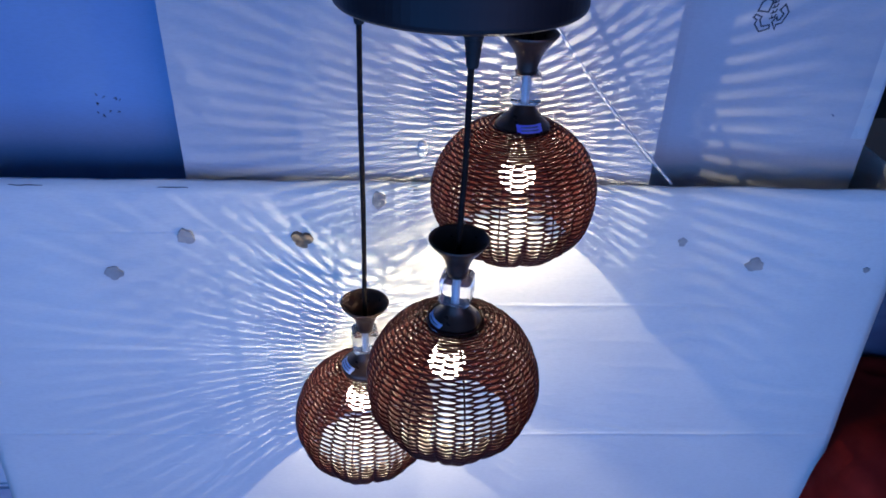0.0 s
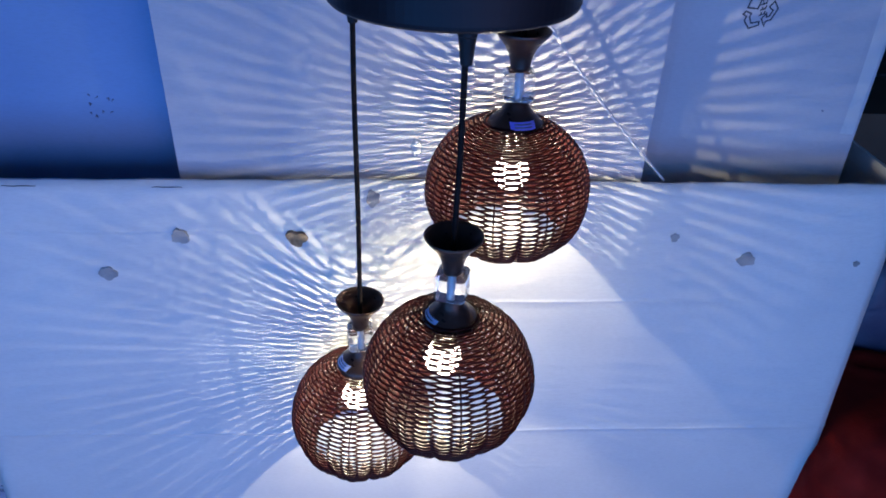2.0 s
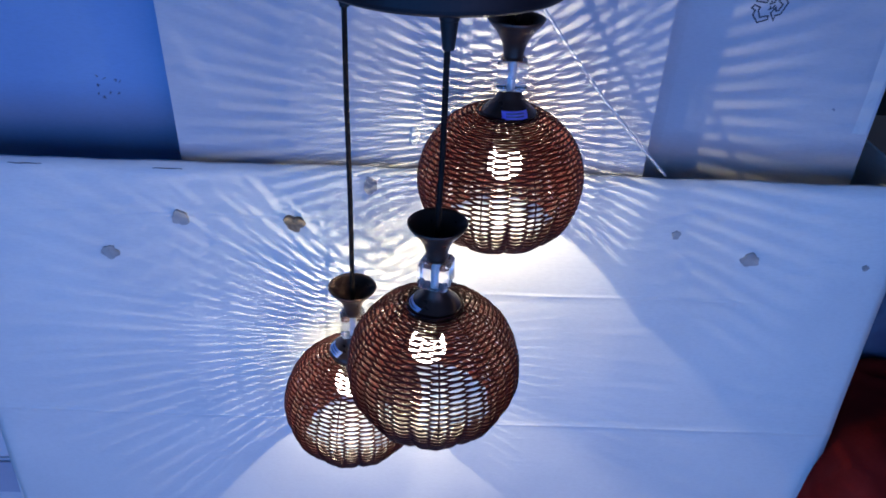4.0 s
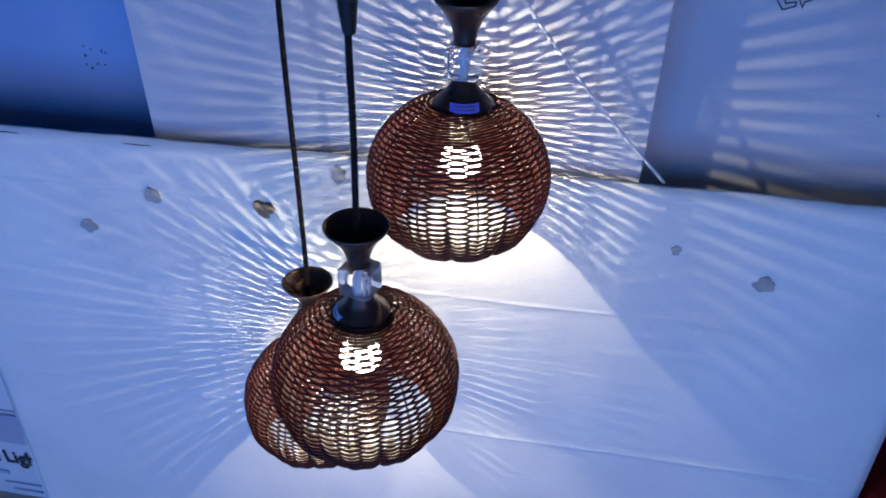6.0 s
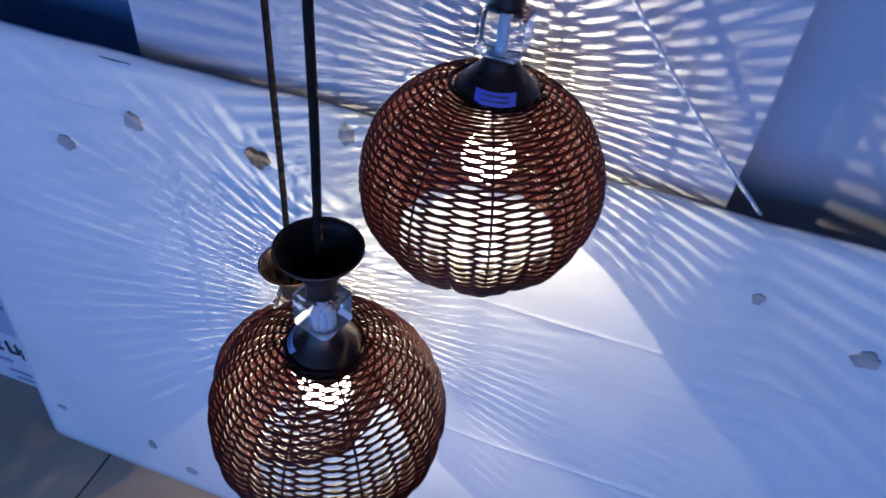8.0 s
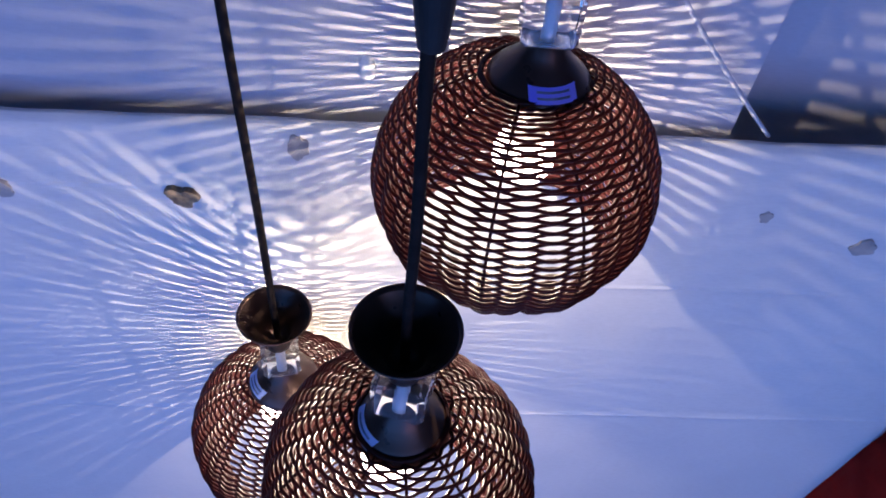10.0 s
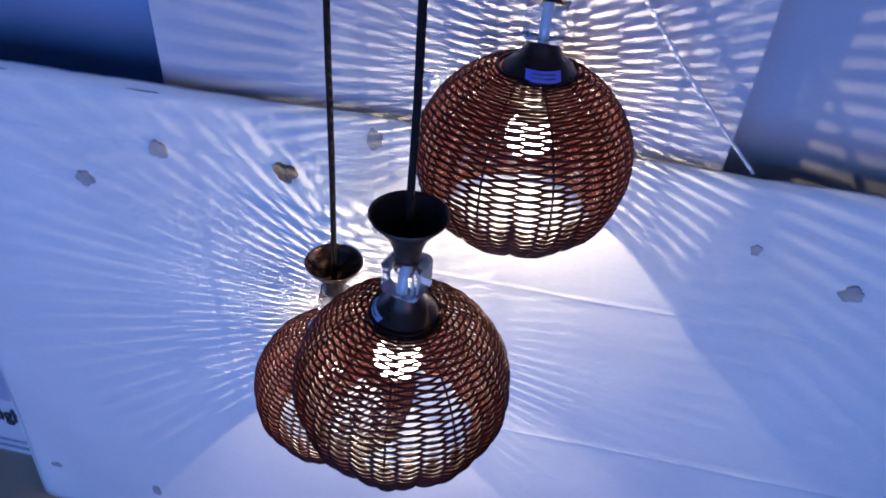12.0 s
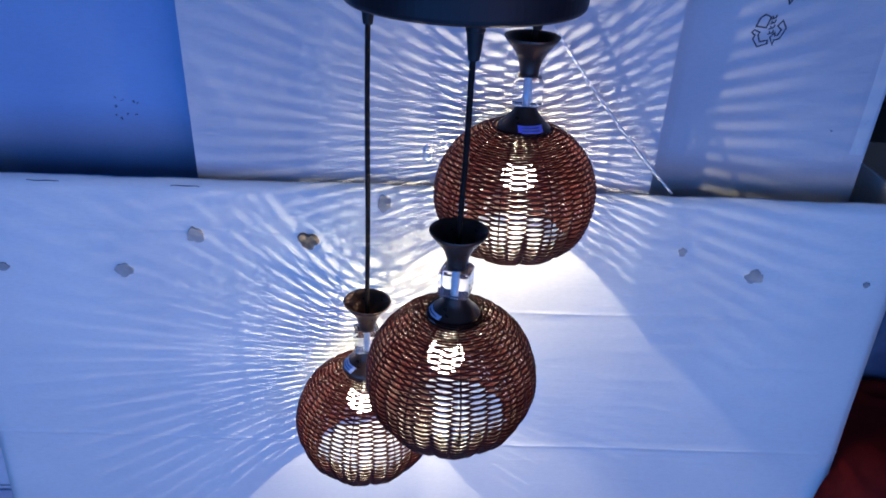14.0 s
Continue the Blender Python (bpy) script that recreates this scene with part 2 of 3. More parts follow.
def big_front():
    bm = bmesh.new()
    zs = sorted(set([round(i * C_TOP / 44, 4) for i in range(45)] + [round(c + d, 4) for c in (0.553, 0.860, 0.998) for d in (-0.0045, -0.002, 0.0, 0.002, 0.0045)]))
    nx = 96
    outer, inner = [], []
    for z in zs:
        lo, hi = carton_left(z), carton_right(z)
        row, back = [], []
        for i in range(nx + 1):
            x = lo + (hi - lo) * i / nx
            y = panel_y(x, z)
            for c, dep, x0, x1 in ((0.553, 0.0026, -2, 2), (0.860, 0.0022, 0.0, 0.62), (0.998, -0.0020, -0.62, -0.1)):
                if x0 < x < x1:
                    y -= dep * max(0.0, 1 - abs(z - c) / 0.0042) * (0.75 + 0.5 * noise.noise((x * 9, c, 0.0)))
            edge = min(i, nx - i) / nx
            if edge < 0.012:
                y += 0.006 * (1 - edge / 0.012)
            dz = 0.003 * noise.noise((x * 8, 7.7, 0.0)) + 0.0015 * noise.noise((x * 30, 2.2, 0.0)) if z == zs[-1] else 0
            row.append(bm.verts.new(at_big(x, y, z + dz)))
            back.append(bm.verts.new(at_big(x, y + 0.006, z + dz)))
        outer.append(row)
        inner.append(back)
    n = len(zs)
    for j in range(n - 1):
        for i in range(nx):
            bm.faces.new((outer[j][i], outer[j][i + 1], outer[j + 1][i + 1], outer[j + 1][i]))
            bm.faces.new((inner[j][i + 1], inner[j][i], inner[j + 1][i], inner[j + 1][i + 1]))
    for i in range(nx):
        bm.faces.new((outer[-1][i], outer[-1][i + 1], inner[-1][i + 1], inner[-1][i]))
        bm.faces.new((outer[0][i + 1], outer[0][i], inner[0][i], inner[0][i + 1]))
    for j in range(n - 1):
        bm.faces.new((outer[j + 1][0], inner[j + 1][0], inner[j][0], outer[j][0]))
        bm.faces.new((outer[j][-1], inner[j][-1], inner[j + 1][-1], outer[j + 1][-1]))
    return bm


part("front_panel", big_front(), WHITE_CARD, big, smooth=True)


def side_panel(edge_x, inward):
    bm = bmesh.new()
    vs = []
    for z in (0.0, C_TOP - 0.004):
        for y in (front_y(z) + 0.008, 1.60):
            for d in (0.0, 0.006 * inward):
                vs.append(bm.verts.new(at_big(edge_x(z) + d, y, z)))
    for q in ((0, 1, 3, 2), (4, 6, 7, 5), (0, 4, 5, 1), (2, 3, 7, 6), (0, 2, 6, 4), (1, 5, 7, 3)):
        bm.faces.new([vs[k] for k in q])
    bmesh.ops.recalc_face_normals(bm, faces=bm.faces[:])
    return bm


part("side_panel", side_panel(carton_left, 1), WHITE_CARD, big)
part("side_panel", side_panel(carton_right, -1), WHITE_CARD, big)
bm = block(-0.75, 0.85, 1.594 - 1.25, 1.60 - 1.25, 0, C_TOP - 0.01)
part("back_panel", bm, WHITE_CARD, big)
part("folded_flap", block(-0.325, 0.400, 1.095 - 1.25, 1.29 - 1.25, 0.973, 1.062), BROWN_CARD, big, "brown flap folded up under a carton")
part("sunken_flap", block(-0.745, 0.845, 1.003 - 1.25, 1.592 - 1.25, 0.965, 0.972), BROWN_CARD, big, "folded brown inner flap")


def torn_patch(x, z, w, h, mat, label, seed, lift=0.0):
    """A torn spot: an irregular thin scrap with a curled upper lip."""
    rnd = random.Random(seed)
    bm = bmesh.new()
    y = panel_y(x, z) - 0.0016
    n = 40
    rim, top = [], []
    for i in range(n):
        a = 2 * math.pi * i / n
        k = 0.90 + 0.42 * noise.noise((math.cos(a) * 1.3 + seed * 3.7, math.sin(a) * 1.3, seed)) + 0.16 * noise.noise((math.cos(a) * 5, math.sin(a) * 5 + seed, 4.0))
        px, pz = x + 0.5 * w * k * math.cos(a), z + 0.5 * h * k * math.sin(a)
        rim.append(bm.verts.new(at_big(px, y + 0.004, pz)))
        top.append(bm.verts.new(at_big(x + (px - x) * 0.93, y - 0.4 * lift * max(0, math.sin(a)) - 0.0006 * rnd.random(), z + (pz - z) * 0.93)))
    mid = bm.verts.new(at_big(x, y + 0.0002, z))
    for i in range(n):
        j = (i + 1) % n
        bm.faces.new((rim[i], rim[j], top[j], top[i]))
        bm.faces.new((top[i], top[j], mid))
    bmesh.ops.recalc_face_normals(bm, faces=bm.faces[:])
    return part("torn_patch", bm, mat, big, label)


torn_patch(-0.343, 0.990, 0.034, 0.030, TORN, "torn grey spot with a curled lip", 1, 0.006)
torn_patch(-0.155, 0.985, 0.038, 0.033, TORN_BROWN, "deep torn hole showing brown corrugation", 2, 0.010)
torn_patch(-0.472, 0.919, 0.034, 0.028, TORN, "torn grey spot", 3, 0.002)
torn_patch(-0.028, 1.060, 0.026, 0.034, TORN, "faint torn spot", 4)
torn_patch(0.608, 0.948, 0.040, 0.028, TORN, "torn grey spot", 5, 0.002)
torn_patch(0.476, 0.991, 0.017, 0.018, TORN, "small torn spot", 6)
torn_patch(0.806, 0.940, 0.014, 0.012, TORN, "small torn spot", 7)
torn_patch(-0.503, 0.124, 0.022, 0.034, TORN, "torn grey spot", 8)
torn_patch(-0.412, 0.075, 0.036, 0.026, TORN, "torn grey spot", 9)
torn_patch(-0.735, 0.135, 0.034, 0.016, TORN, "scuffed grey spot", 10)
torn_patch(-0.675, 0.918, 0.026, 0.018, TORN, "torn grey spot", 12)


def slit(x0, x1, z, seed):
    rnd = random.Random(seed)
    bm = bmesh.new()
    up, dn = [], []
    for i in range(9):
        x = x0 + (x1 - x0) * i / 8
        w = 0.0005 * math.sin(math.pi * (i + 0.3) / 8.6) + 0.0002
        zz = z + 0.0012 * rnd.random()
        up.append(bm.verts.new(at_big(x, panel_y(x, z) - 0.0012, zz + w)))
        dn.append(bm.verts.new(at_big(x, panel_y(x, z) - 0.0012, zz - w)))
    for i in range(8):
        bm.faces.new((dn[i], dn[i + 1], up[i + 1], up[i]))
    ext = bmesh.ops.extrude_face_region(bm, geom=bm.faces[:])
    for v in ext["geom"]:
        if isinstance(v, bmesh.types.BMVert):
            v.co.y += 0.004
    bmesh.ops.recalc_face_normals(bm, faces=bm.faces[:])
    return part("slit", bm, INK, big, "dark slit in the cardboard")


slit(-0.372, -0.325, 1.078, 1)
slit(-0.60, -0.548, 1.079, 2)

# ---- cartons standing on the large one ----


def carton(name, x0, x1, y0, y1, z0, z1, mat, label, group, skew=0.0):
    cx, cy = (x0 + x1) / 2, (y0 + y1) / 2
    e = holder(name, cx, cy, z0, label, "box", group, rz=skew)
    bm = bmesh.new()
    bmesh.ops.create_cube(bm, size=1.0)
    bmesh.ops.subdivide_edges(bm, edges=bm.edges[:], cuts=9, use_grid_fill=True)
    w, d, h = x1 - x0, y1 - y0, z1 - z0
    for v in bm.verts:
        ux, uy, uz = v.co.x * 2, v.co.y * 2, v.co.z * 2
        swell = 0.004
        v.co = Vector((ux * w / 2, uy * d / 2, (uz + 1) * h / 2))
        if abs(uy) > 0.99:
            v.co.y += math.copysign(swell * (1 - ux * ux) * (1 - uz * uz), uy)
        if abs(ux) > 0.99 and abs(uy) > 0.99:
            v.co.y -= math.copysign(0.002, uy)
    part("body", bm, mat, e)
    return e, cx, cy


mid_box, mx_, my_ = carton("carton", -0.336, 0.412, 1.021, 1.30, 1.063, 1.56, WHITE_CARD_DIM, "white cardboard carton standing proud between two set-back cartons", "cartons on the large carton", -1.0)
right_box, rx_, ry_ = carton("carton", 0.416, 0.789, 1.080, 1.52, 0.972, 1.50, WHITE_CARD_DIM, "white cardboard carton with a black printed recycling mark", "cartons on the large carton", -1.0)
left_box, lx_, ly_ = carton("carton", -0.752, -0.350, 1.138, 1.56, 0.972, 1.53, SHADE_CARD, "cardboard carton with worn printed specks, set back, tinted blue for its shade", "cartons on the large carton")


def ink_lines(name, lines, parent, ox, y, oz, mat, width=0.0011, label=""):
    """Thin printed strokes as raised ink, points in the plane of a box front."""
    bm = bmesh.new()
    for pts in lines:
        for (a0, a1), (b0, b1) in zip(pts, pts[1:]):
            d = Vector((b0 - a0, b1 - a1))
            if d.length < 1e-6:
                continue
            d.normalize()
            nx, nz = -d.y * width, d.x * width
            ex, ez = d.x * width * 0.6, d.y * width * 0.6
            q = [(a0 - ex + nx, a1 - ez + nz), (a0 - ex - nx, a1 - ez - nz), (b0 + ex - nx, b1 + ez - nz), (b0 + ex + nx, b1 + ez + nz)]
            front = [bm.verts.new((ox + u, y, oz + v)) for u, v in q]
            back = [bm.verts.new((ox + u, y + 0.006, oz + v)) for u, v in q]
            bm.faces.new(front)
            for k in range(4):
                bm.faces.new((front[k], back[k], back[(k + 1) % 4], front[(k + 1) % 4]))
    bmesh.ops.recalc_face_normals(bm, faces=bm.faces[:])
    return part(name, bm, mat, parent, label)


def ink_loop(name, pts, parent, ox, y, oz, mat, width, label=""):
    """A closed printed outline as one mitred band of raised ink."""
    bm = bmesh.new()
    n = len(pts)
    sides = ([], [])
    for i in range(n):
        p, a, b = Vector(pts[i]), Vector(pts[i - 1]), Vector(pts[(i + 1) % n])
        d0, d1 = (p - a).normalized(), (b - p).normalized()
        n0, n1 = Vector((-d0.y, d0.x)), Vector((-d1.y, d1.x))
        m = (n0 + n1).normalized() if (n0 + n1).length > 1e-4 else n0
        m = m * width / max(0.45, m.dot(n0))
        for ring, q in zip(sides, (p + m, p - m)):
            ring.append((bm.verts.new((ox + q.x, y, oz + q.y)), bm.verts.new((ox + q.x, y + 0.006, oz + q.y))))
    for i in range(n):
        j = (i + 1) % n
        (a0, b0), (a1, b1) = sides[0][i], sides[0][j]
        (c0, d0), (c1, d1) = sides[1][i], sides[1][j]
        bm.faces.new((a0, a1, c1, c0))
        bm.faces.new((a0, b0, b1, a1))
        bm.faces.new((c0, c1, d1, d0))
    bmesh.ops.recalc_face_normals(bm, faces=bm.faces[:])
    return part(name, bm, mat, parent, label)


def mark_piece(pts):
    """Points on a 160 by 145 grid, scaled to the printed mark."""
    return [((x - 328) * 0.00033, (72 - y) * 0.00033) for x, y in pts]


MARK_X, MARK_Z = 0.570 - rx_, 1.341 - 0.972
ARROWS = (
    [(266, 52), (277, 14), (298, -4), (326, 6), (320, 34), (314, 56)],
    [(366, 46), (386, 20), (409, 54), (388, 104), (364, 112), (362, 134), (342, 100), (360, 76), (364, 92), (376, 88), (388, 62)],
    [(252, 82), (262, 68), (290, 78), (284, 92), (298, 122), (334, 114), (336, 130), (292, 146), (264, 112), (270, 92)],
)
for outline in ARROWS:
    ink_loop("printed_mark_arrow", mark_piece(outline), right_box, MARK_X, 1.0762 - ry_, MARK_Z, INK, 0.0011, "black printed outline arrow")
for y in (0, 22, 46, 70):
    bar = [[(334, y + 16), (354, y + 8), (358, y - 4)], [(340, y + 2), (344, y + 14)]]
    ink_lines("print_bar", [mark_piece(p) for p in bar], right_box, MARK_X - 0.002, 1.0762 - ry_, MARK_Z, INK, 0.0010, "unreadable printed bar")
ink_lines("printed_arrow", [[(-0.008, 0.02), (0.0, 0.0), (0.008, 0.016), (-0.008, 0.02)]], right_box, 0.592 - rx_, 1.0762 - ry_, 1.383 - 0.972, INK, 0.0012, "black printed arrow tip")
rnd = random.Random(5)
specks = []
for i in range(9):
    a, r = 2 * math.pi * (i + 0.7 * rnd.random()) / 9, 0.010 + 0.014 * rnd.random()
    u, v = 1.1 * r * math.cos(a), r * math.sin(a)
    specks.append([(u, v), (u + 0.007 * (rnd.random() - 0.5), v + 0.006 * (rnd.random() - 0.5)), (u + 0.008 * (rnd.random() - 0.5), v + 0.008 * (rnd.random() - 0.5))])
ink_lines("worn_print", specks, left_box, -0.4840 - lx_, 1.1326 - ly_, 1.158 - 0.972, INK_PALE, 0.0005, "worn remains of a printed mark")
ink_lines("speck", [[(0, 0), (0.002, -0.002)]], right_box, 0.716 - rx_, 1.0766 - ry_, 1.185 - 0.972, INK_PALE, 0.0012)
# tape along the right carton's edge, an added dome for the middle one's highlight
part("edge_tape", block(0.742 - rx_, 0.784 - rx_, 1.0795 - ry_, 1.0835 - ry_, 0.17, 0.50, 0.001, 1), PACK_TAPE, right_box, "shiny clear packing tape")
bm = lathe([(0.0, 0.0055), (0.004, 0.0050), (0.0075, 0.0032), (0.0095, 0.0)], 20)
bmesh.ops.rotate(bm, verts=bm.verts[:], cent=(0, 0, 0), matrix=Matrix.Rotation(radians(90), 3, "X"))
bmesh.ops.scale(bm, verts=bm.verts[:], vec=(0.8, 1.0, 1.7))
bmesh.ops.translate(bm, verts=bm.verts[:], vec=(0.043 - mx_, 1.0185 - my_, 0.075))
part("tape_scrap", bm, DOME_GLOSS, mid_box, "small glossy dome added to catch the bulb's highlight", smooth=True)

# clear packing strap hanging across the middle carton
strap = holder("packing_strap", 0.34, 1.01, 1.089, "shiny clear plastic packing strap hanging against a white carton", "strap")
bm = bmesh.new()
pts = []
for i in range(33):
    k = i / 32
    pts.append(Vector((0.190 + 0.252 * k - 0.006 * math.sin(math.pi * k) - 0.34, 0.978 - 1.01 + 0.026 * k * k, 1.388 - 0.297 * k - 0.004 * math.sin(math.pi * k) - 1.089)))
tube(bm, pts, 0.0023, 6)
part("strap_band", bm, STRAP, strap, smooth=True)

# ---- stacked printed cartons beside the large one ----


def stacked(z0, z1, x1, y0, label):
    e, cx, cy = carton("printed_carton", x1 - 0.62, x1, y0, y0 + 0.45, z0, z1, PLAIN_CARD, label, "stack of printed cartons")
    return e, cx, cy


low, cx, cy = stacked(0.0, 0.318, -0.822, 1.050, "pale printed carton with black lettering at the bottom of a stack")
part("printed_band", block(-0.306, 0.306, 1.0435 - cy, 1.0475 - cy, 0.214, 0.312), GREY_BAND, low, "grey-violet band across the front")
second, _, cy2 = stacked(0.320, 0.550, -0.822, 1.054, "pale printed carton with a grey band in a stack")
part("printed_band", block(-0.306, 0.306, 1.0475 - cy2, 1.0515 - cy2, 0.138, 0.226), GREY_BAND, second, "grey-blue band across the front")
stacked(0.552, 0.92, -0.826, 1.06, "pale printed carton in the upper part of a stack")
stacked(0.922, 1.16, -0.83, 1.14, "pale printed carton on top of a stack")


def lettering(text, size, parent, x, y, z, mat):
    cu = bpy.data.curves.new("lettering", "FONT")
    cu.body, cu.size, cu.extrude, cu.offset = text, size, 0.0008, 0.0006
    ob = new("lettering_curve", cu)
    dg = bpy.context.evaluated_depsgraph_get()
    me = bpy.data.meshes.new_from_object(ob.evaluated_get(dg))
    bpy.data.objects.remove(ob)
    bpy.data.curves.remove(cu)
    me.materials.clear()
    me.materials.append(mat)
    out = new("lettering", me)
    out.parent = parent
    out.matrix_basis = pose(x, y, z, 90, 0, 0)
    out["label"] = "black printed lettering"
    return out


lettering("ofit Ligh", 0.062, low, -1.036 - cx, 1.0440 - cy, 0.137, INK).scale.x = 0.84
for z, w, x in ((0.088, 0.07, -1.03), (0.052, 0.12, -0.985), (0.026, 0.14, -0.97)):
    part("print_line", block(x - cx, x + w - cx, 1.0435 - cy, 1.0465 - cy, z, z + (0.011 if z > 0.08 else 0.0035)), GREY_BAND, low, "faint line of print")

# ---- things beside the cartons ----


def draped(name, x, y, z0, w, d, h, mat, label, category, seed, fold=0.02, power=0.45):
    """A sagging soft pile: a rounded block with folds."""
    bm = bmesh.new()
    n, m = 56, 30
    rings = []
    for j in range(m + 1):
        v = -math.pi / 2 + math.pi * j / m
        ring = []
        for i in range(n):
            u = 2 * math.pi * i / n

            def s(c):
                return math.copysign(abs(c) ** power, c)
            px, py, pz = s(math.cos(v)) * s(math.cos(u)), s(math.cos(v)) * s(math.sin(u)), s(math.sin(v))
            f = 1 + fold * noise.noise((px * 2.2 + seed, py * 2.2, pz * 1.1)) * 2 + fold * 0.7 * noise.noise((px * 6, py * 6 + seed, pz * 2.5))
            ring.append(bm.verts.new((px * w / 2 * f, py * d / 2 * f, max(0.0, (pz + 1) * h / 2 * (f if pz > 0 else 1)))))
        rings.append(ring)
    for a, b in zip(rings, rings[1:]):
        for i in range(n):
            bm.faces.new((a[i], a[(i + 1) % n], b[(i + 1) % n], b[i]))
    bmesh.ops.remove_doubles(bm, verts=bm.verts[:], dist=1e-5)
    ob = part(name, bm, mat, smooth=True)
    ob.matrix_world = pose(x, y, z0)
    return tagged(ob, label, category)


draped("red_cloth_sack", 1.150, 1.03, 0.0, 0.61, 0.34, 0.61, RED_CLOTH, "dark red cloth sack standing on the floor beside a carton", "sack", 3.0, 0.03, 0.5)
draped("plastic_bag", 1.20, 1.27, 0.0, 0.50, 0.24, 0.80, DARK_CLOTH, "crumpled dark blue plastic bag beside a carton", "bag", 8.0, 0.05, 0.6)
carton("brown_carton", 0.90, 1.50, 1.42, 1.80, 0.0, 1.045, BROWN_CARD, "plain brown cardboard carton against the wall", "tall cartons")
cable = bmesh.new()
tube(cable, [Vector((0.10 * math.cos(a) * 1.6, -0.02 * math.sin(2 * a), 0.012 + 0.03 * abs(math.sin(a)))) for a in [2 * math.pi * i / 40 for i in range(40)]], 0.006, 8, True)
cab = part("cable_loop", cable, BLACK_PLASTIC, smooth=True)
cab.matrix_world = pose(1.12, 1.56, 1.045)
tagged(cab, "loop of black cable lying on a brown carton", "cable")

# ---- canopy and the three wicker pendants ----
CANOPY_Z = 1.412
LAMPS = (  # x, y, cup rim height, turn of the shade, bearing of the sticker, sticker, label
    (0.172, 0.878, 1.363, -105.5, -79, STICKER_V, "lit brown wicker globe pendant lamp with violet sticker, hung highest"),
    (0.083, 0.709, 1.163, -85.0, 199, STICKER_B, "lit brown wicker globe pendant lamp with pale sticker, middle height"),
    (-0.0455, 0.867, 0.951, -97.0, 205, STICKER_B, "lit brown wicker globe pendant lamp with pale sticker, hung lowest"),
)
HANGING = (  # lean and shade tilt in degrees, shade offset x and z, shade height factor, bulb offset, lamp power, filament radius
    (0.0, -1.8, -0.004, 0.0, 0.972, (0.0, 0.0, 0.005), 8.3, 0.0025),
    (0.0, 0.0, 0.0, 0.003, 0.988, (-0.008, 0.008, 0.006), 7.2, 0.0090),
    (1.2, 0.0, 0.0, -0.009, 1.0, (-0.006, 0.0, 0.007), 8.8, 0.0016),
)
canopy = holder("ceiling_canopy", 0.079, 0.818, CANOPY_Z, "round black lacquered lamp canopy on a rod below the ceiling", "lamp canopy")
part("plate", lathe([(0, 0), (0.136, 0), (0.1415, 0.0012), (0.1445, 0.004), (0.1455, 0.008), (0.1455, 0.046), (0.144, 0.05), (0.0, 0.05)], 96), BLACK, canopy, smooth=False)
part("rod", lathe([(0, 0.048), (0.008, 0.048), (0.008, TOP - CANOPY_Z), (0, TOP - CANOPY_Z)], 16), BLACK, canopy)
for k in range(3):
    a = math.radians(15 + 120 * k)
    b = lathe([(0, -0.003), (0.003, -0.003), (0.0042, -0.0012), (0.0042, 0.001), (0, 0.001)], 12)
    bmesh.ops.translate(b, verts=b.verts[:], vec=(0.118 * math.cos(a), 0.118 * math.sin(a), 0))
    part("screw", b, SILVER, canopy, "small bright screw")

BALL_Z, BALL_R, BALL_H = -0.2250, 0.1130, 0.1085
COLUMNS, RIBS = 30, 10


def ball_point(phi, theta, out=0.0):
    """A point of the globe at polar angle phi, pushed outwards by out, with soft lobes that grow downwards."""
    low_ = max(0.0, -math.cos(phi))
    lobe = 1 + (0.008 + 0.040 * low_) * (2.0 * abs(math.cos(5 * theta)) ** 0.8 - 1.1)
    r, h = BALL_R * math.sin(phi) * lobe, BALL_H * math.cos(phi)
    nr, nh = math.sin(phi) / BALL_R, math.cos(phi) / BALL_H
    k = out / math.hypot(nr, nh)
    r, h = r + nr * k, h + nh * k
    return Vector((r * math.cos(theta), r * math.sin(theta), BALL_Z + h))


PHI0, PHI1 = math.radians(19), math.radians(132)


GROOVE_WIDTH = [random.Random(77 + k).uniform(0.65, 1.35) for k in range(RIBS)]


def groove_at(phi, th):
    """How far the weave is drawn shut at a bearing: 1 in the grooves between the lobes, which widen downwards."""
    turn10 = math.degrees(th) % 360
    k = int(turn10 // 36) % RIBS
    low_ = min(1.0, max(0.0, (math.degrees(phi) - 88) / 40))
    half = 0.8 + 5.0 * low_ ** 1.5 * GROOVE_WIDTH[k]
    return min(1.0, low_ * 4) * min(1.0, max(0.0, (half - abs(turn10 % 36 - 18)) / 2.5 + 0.5)) if low_ > 0 else 0.0


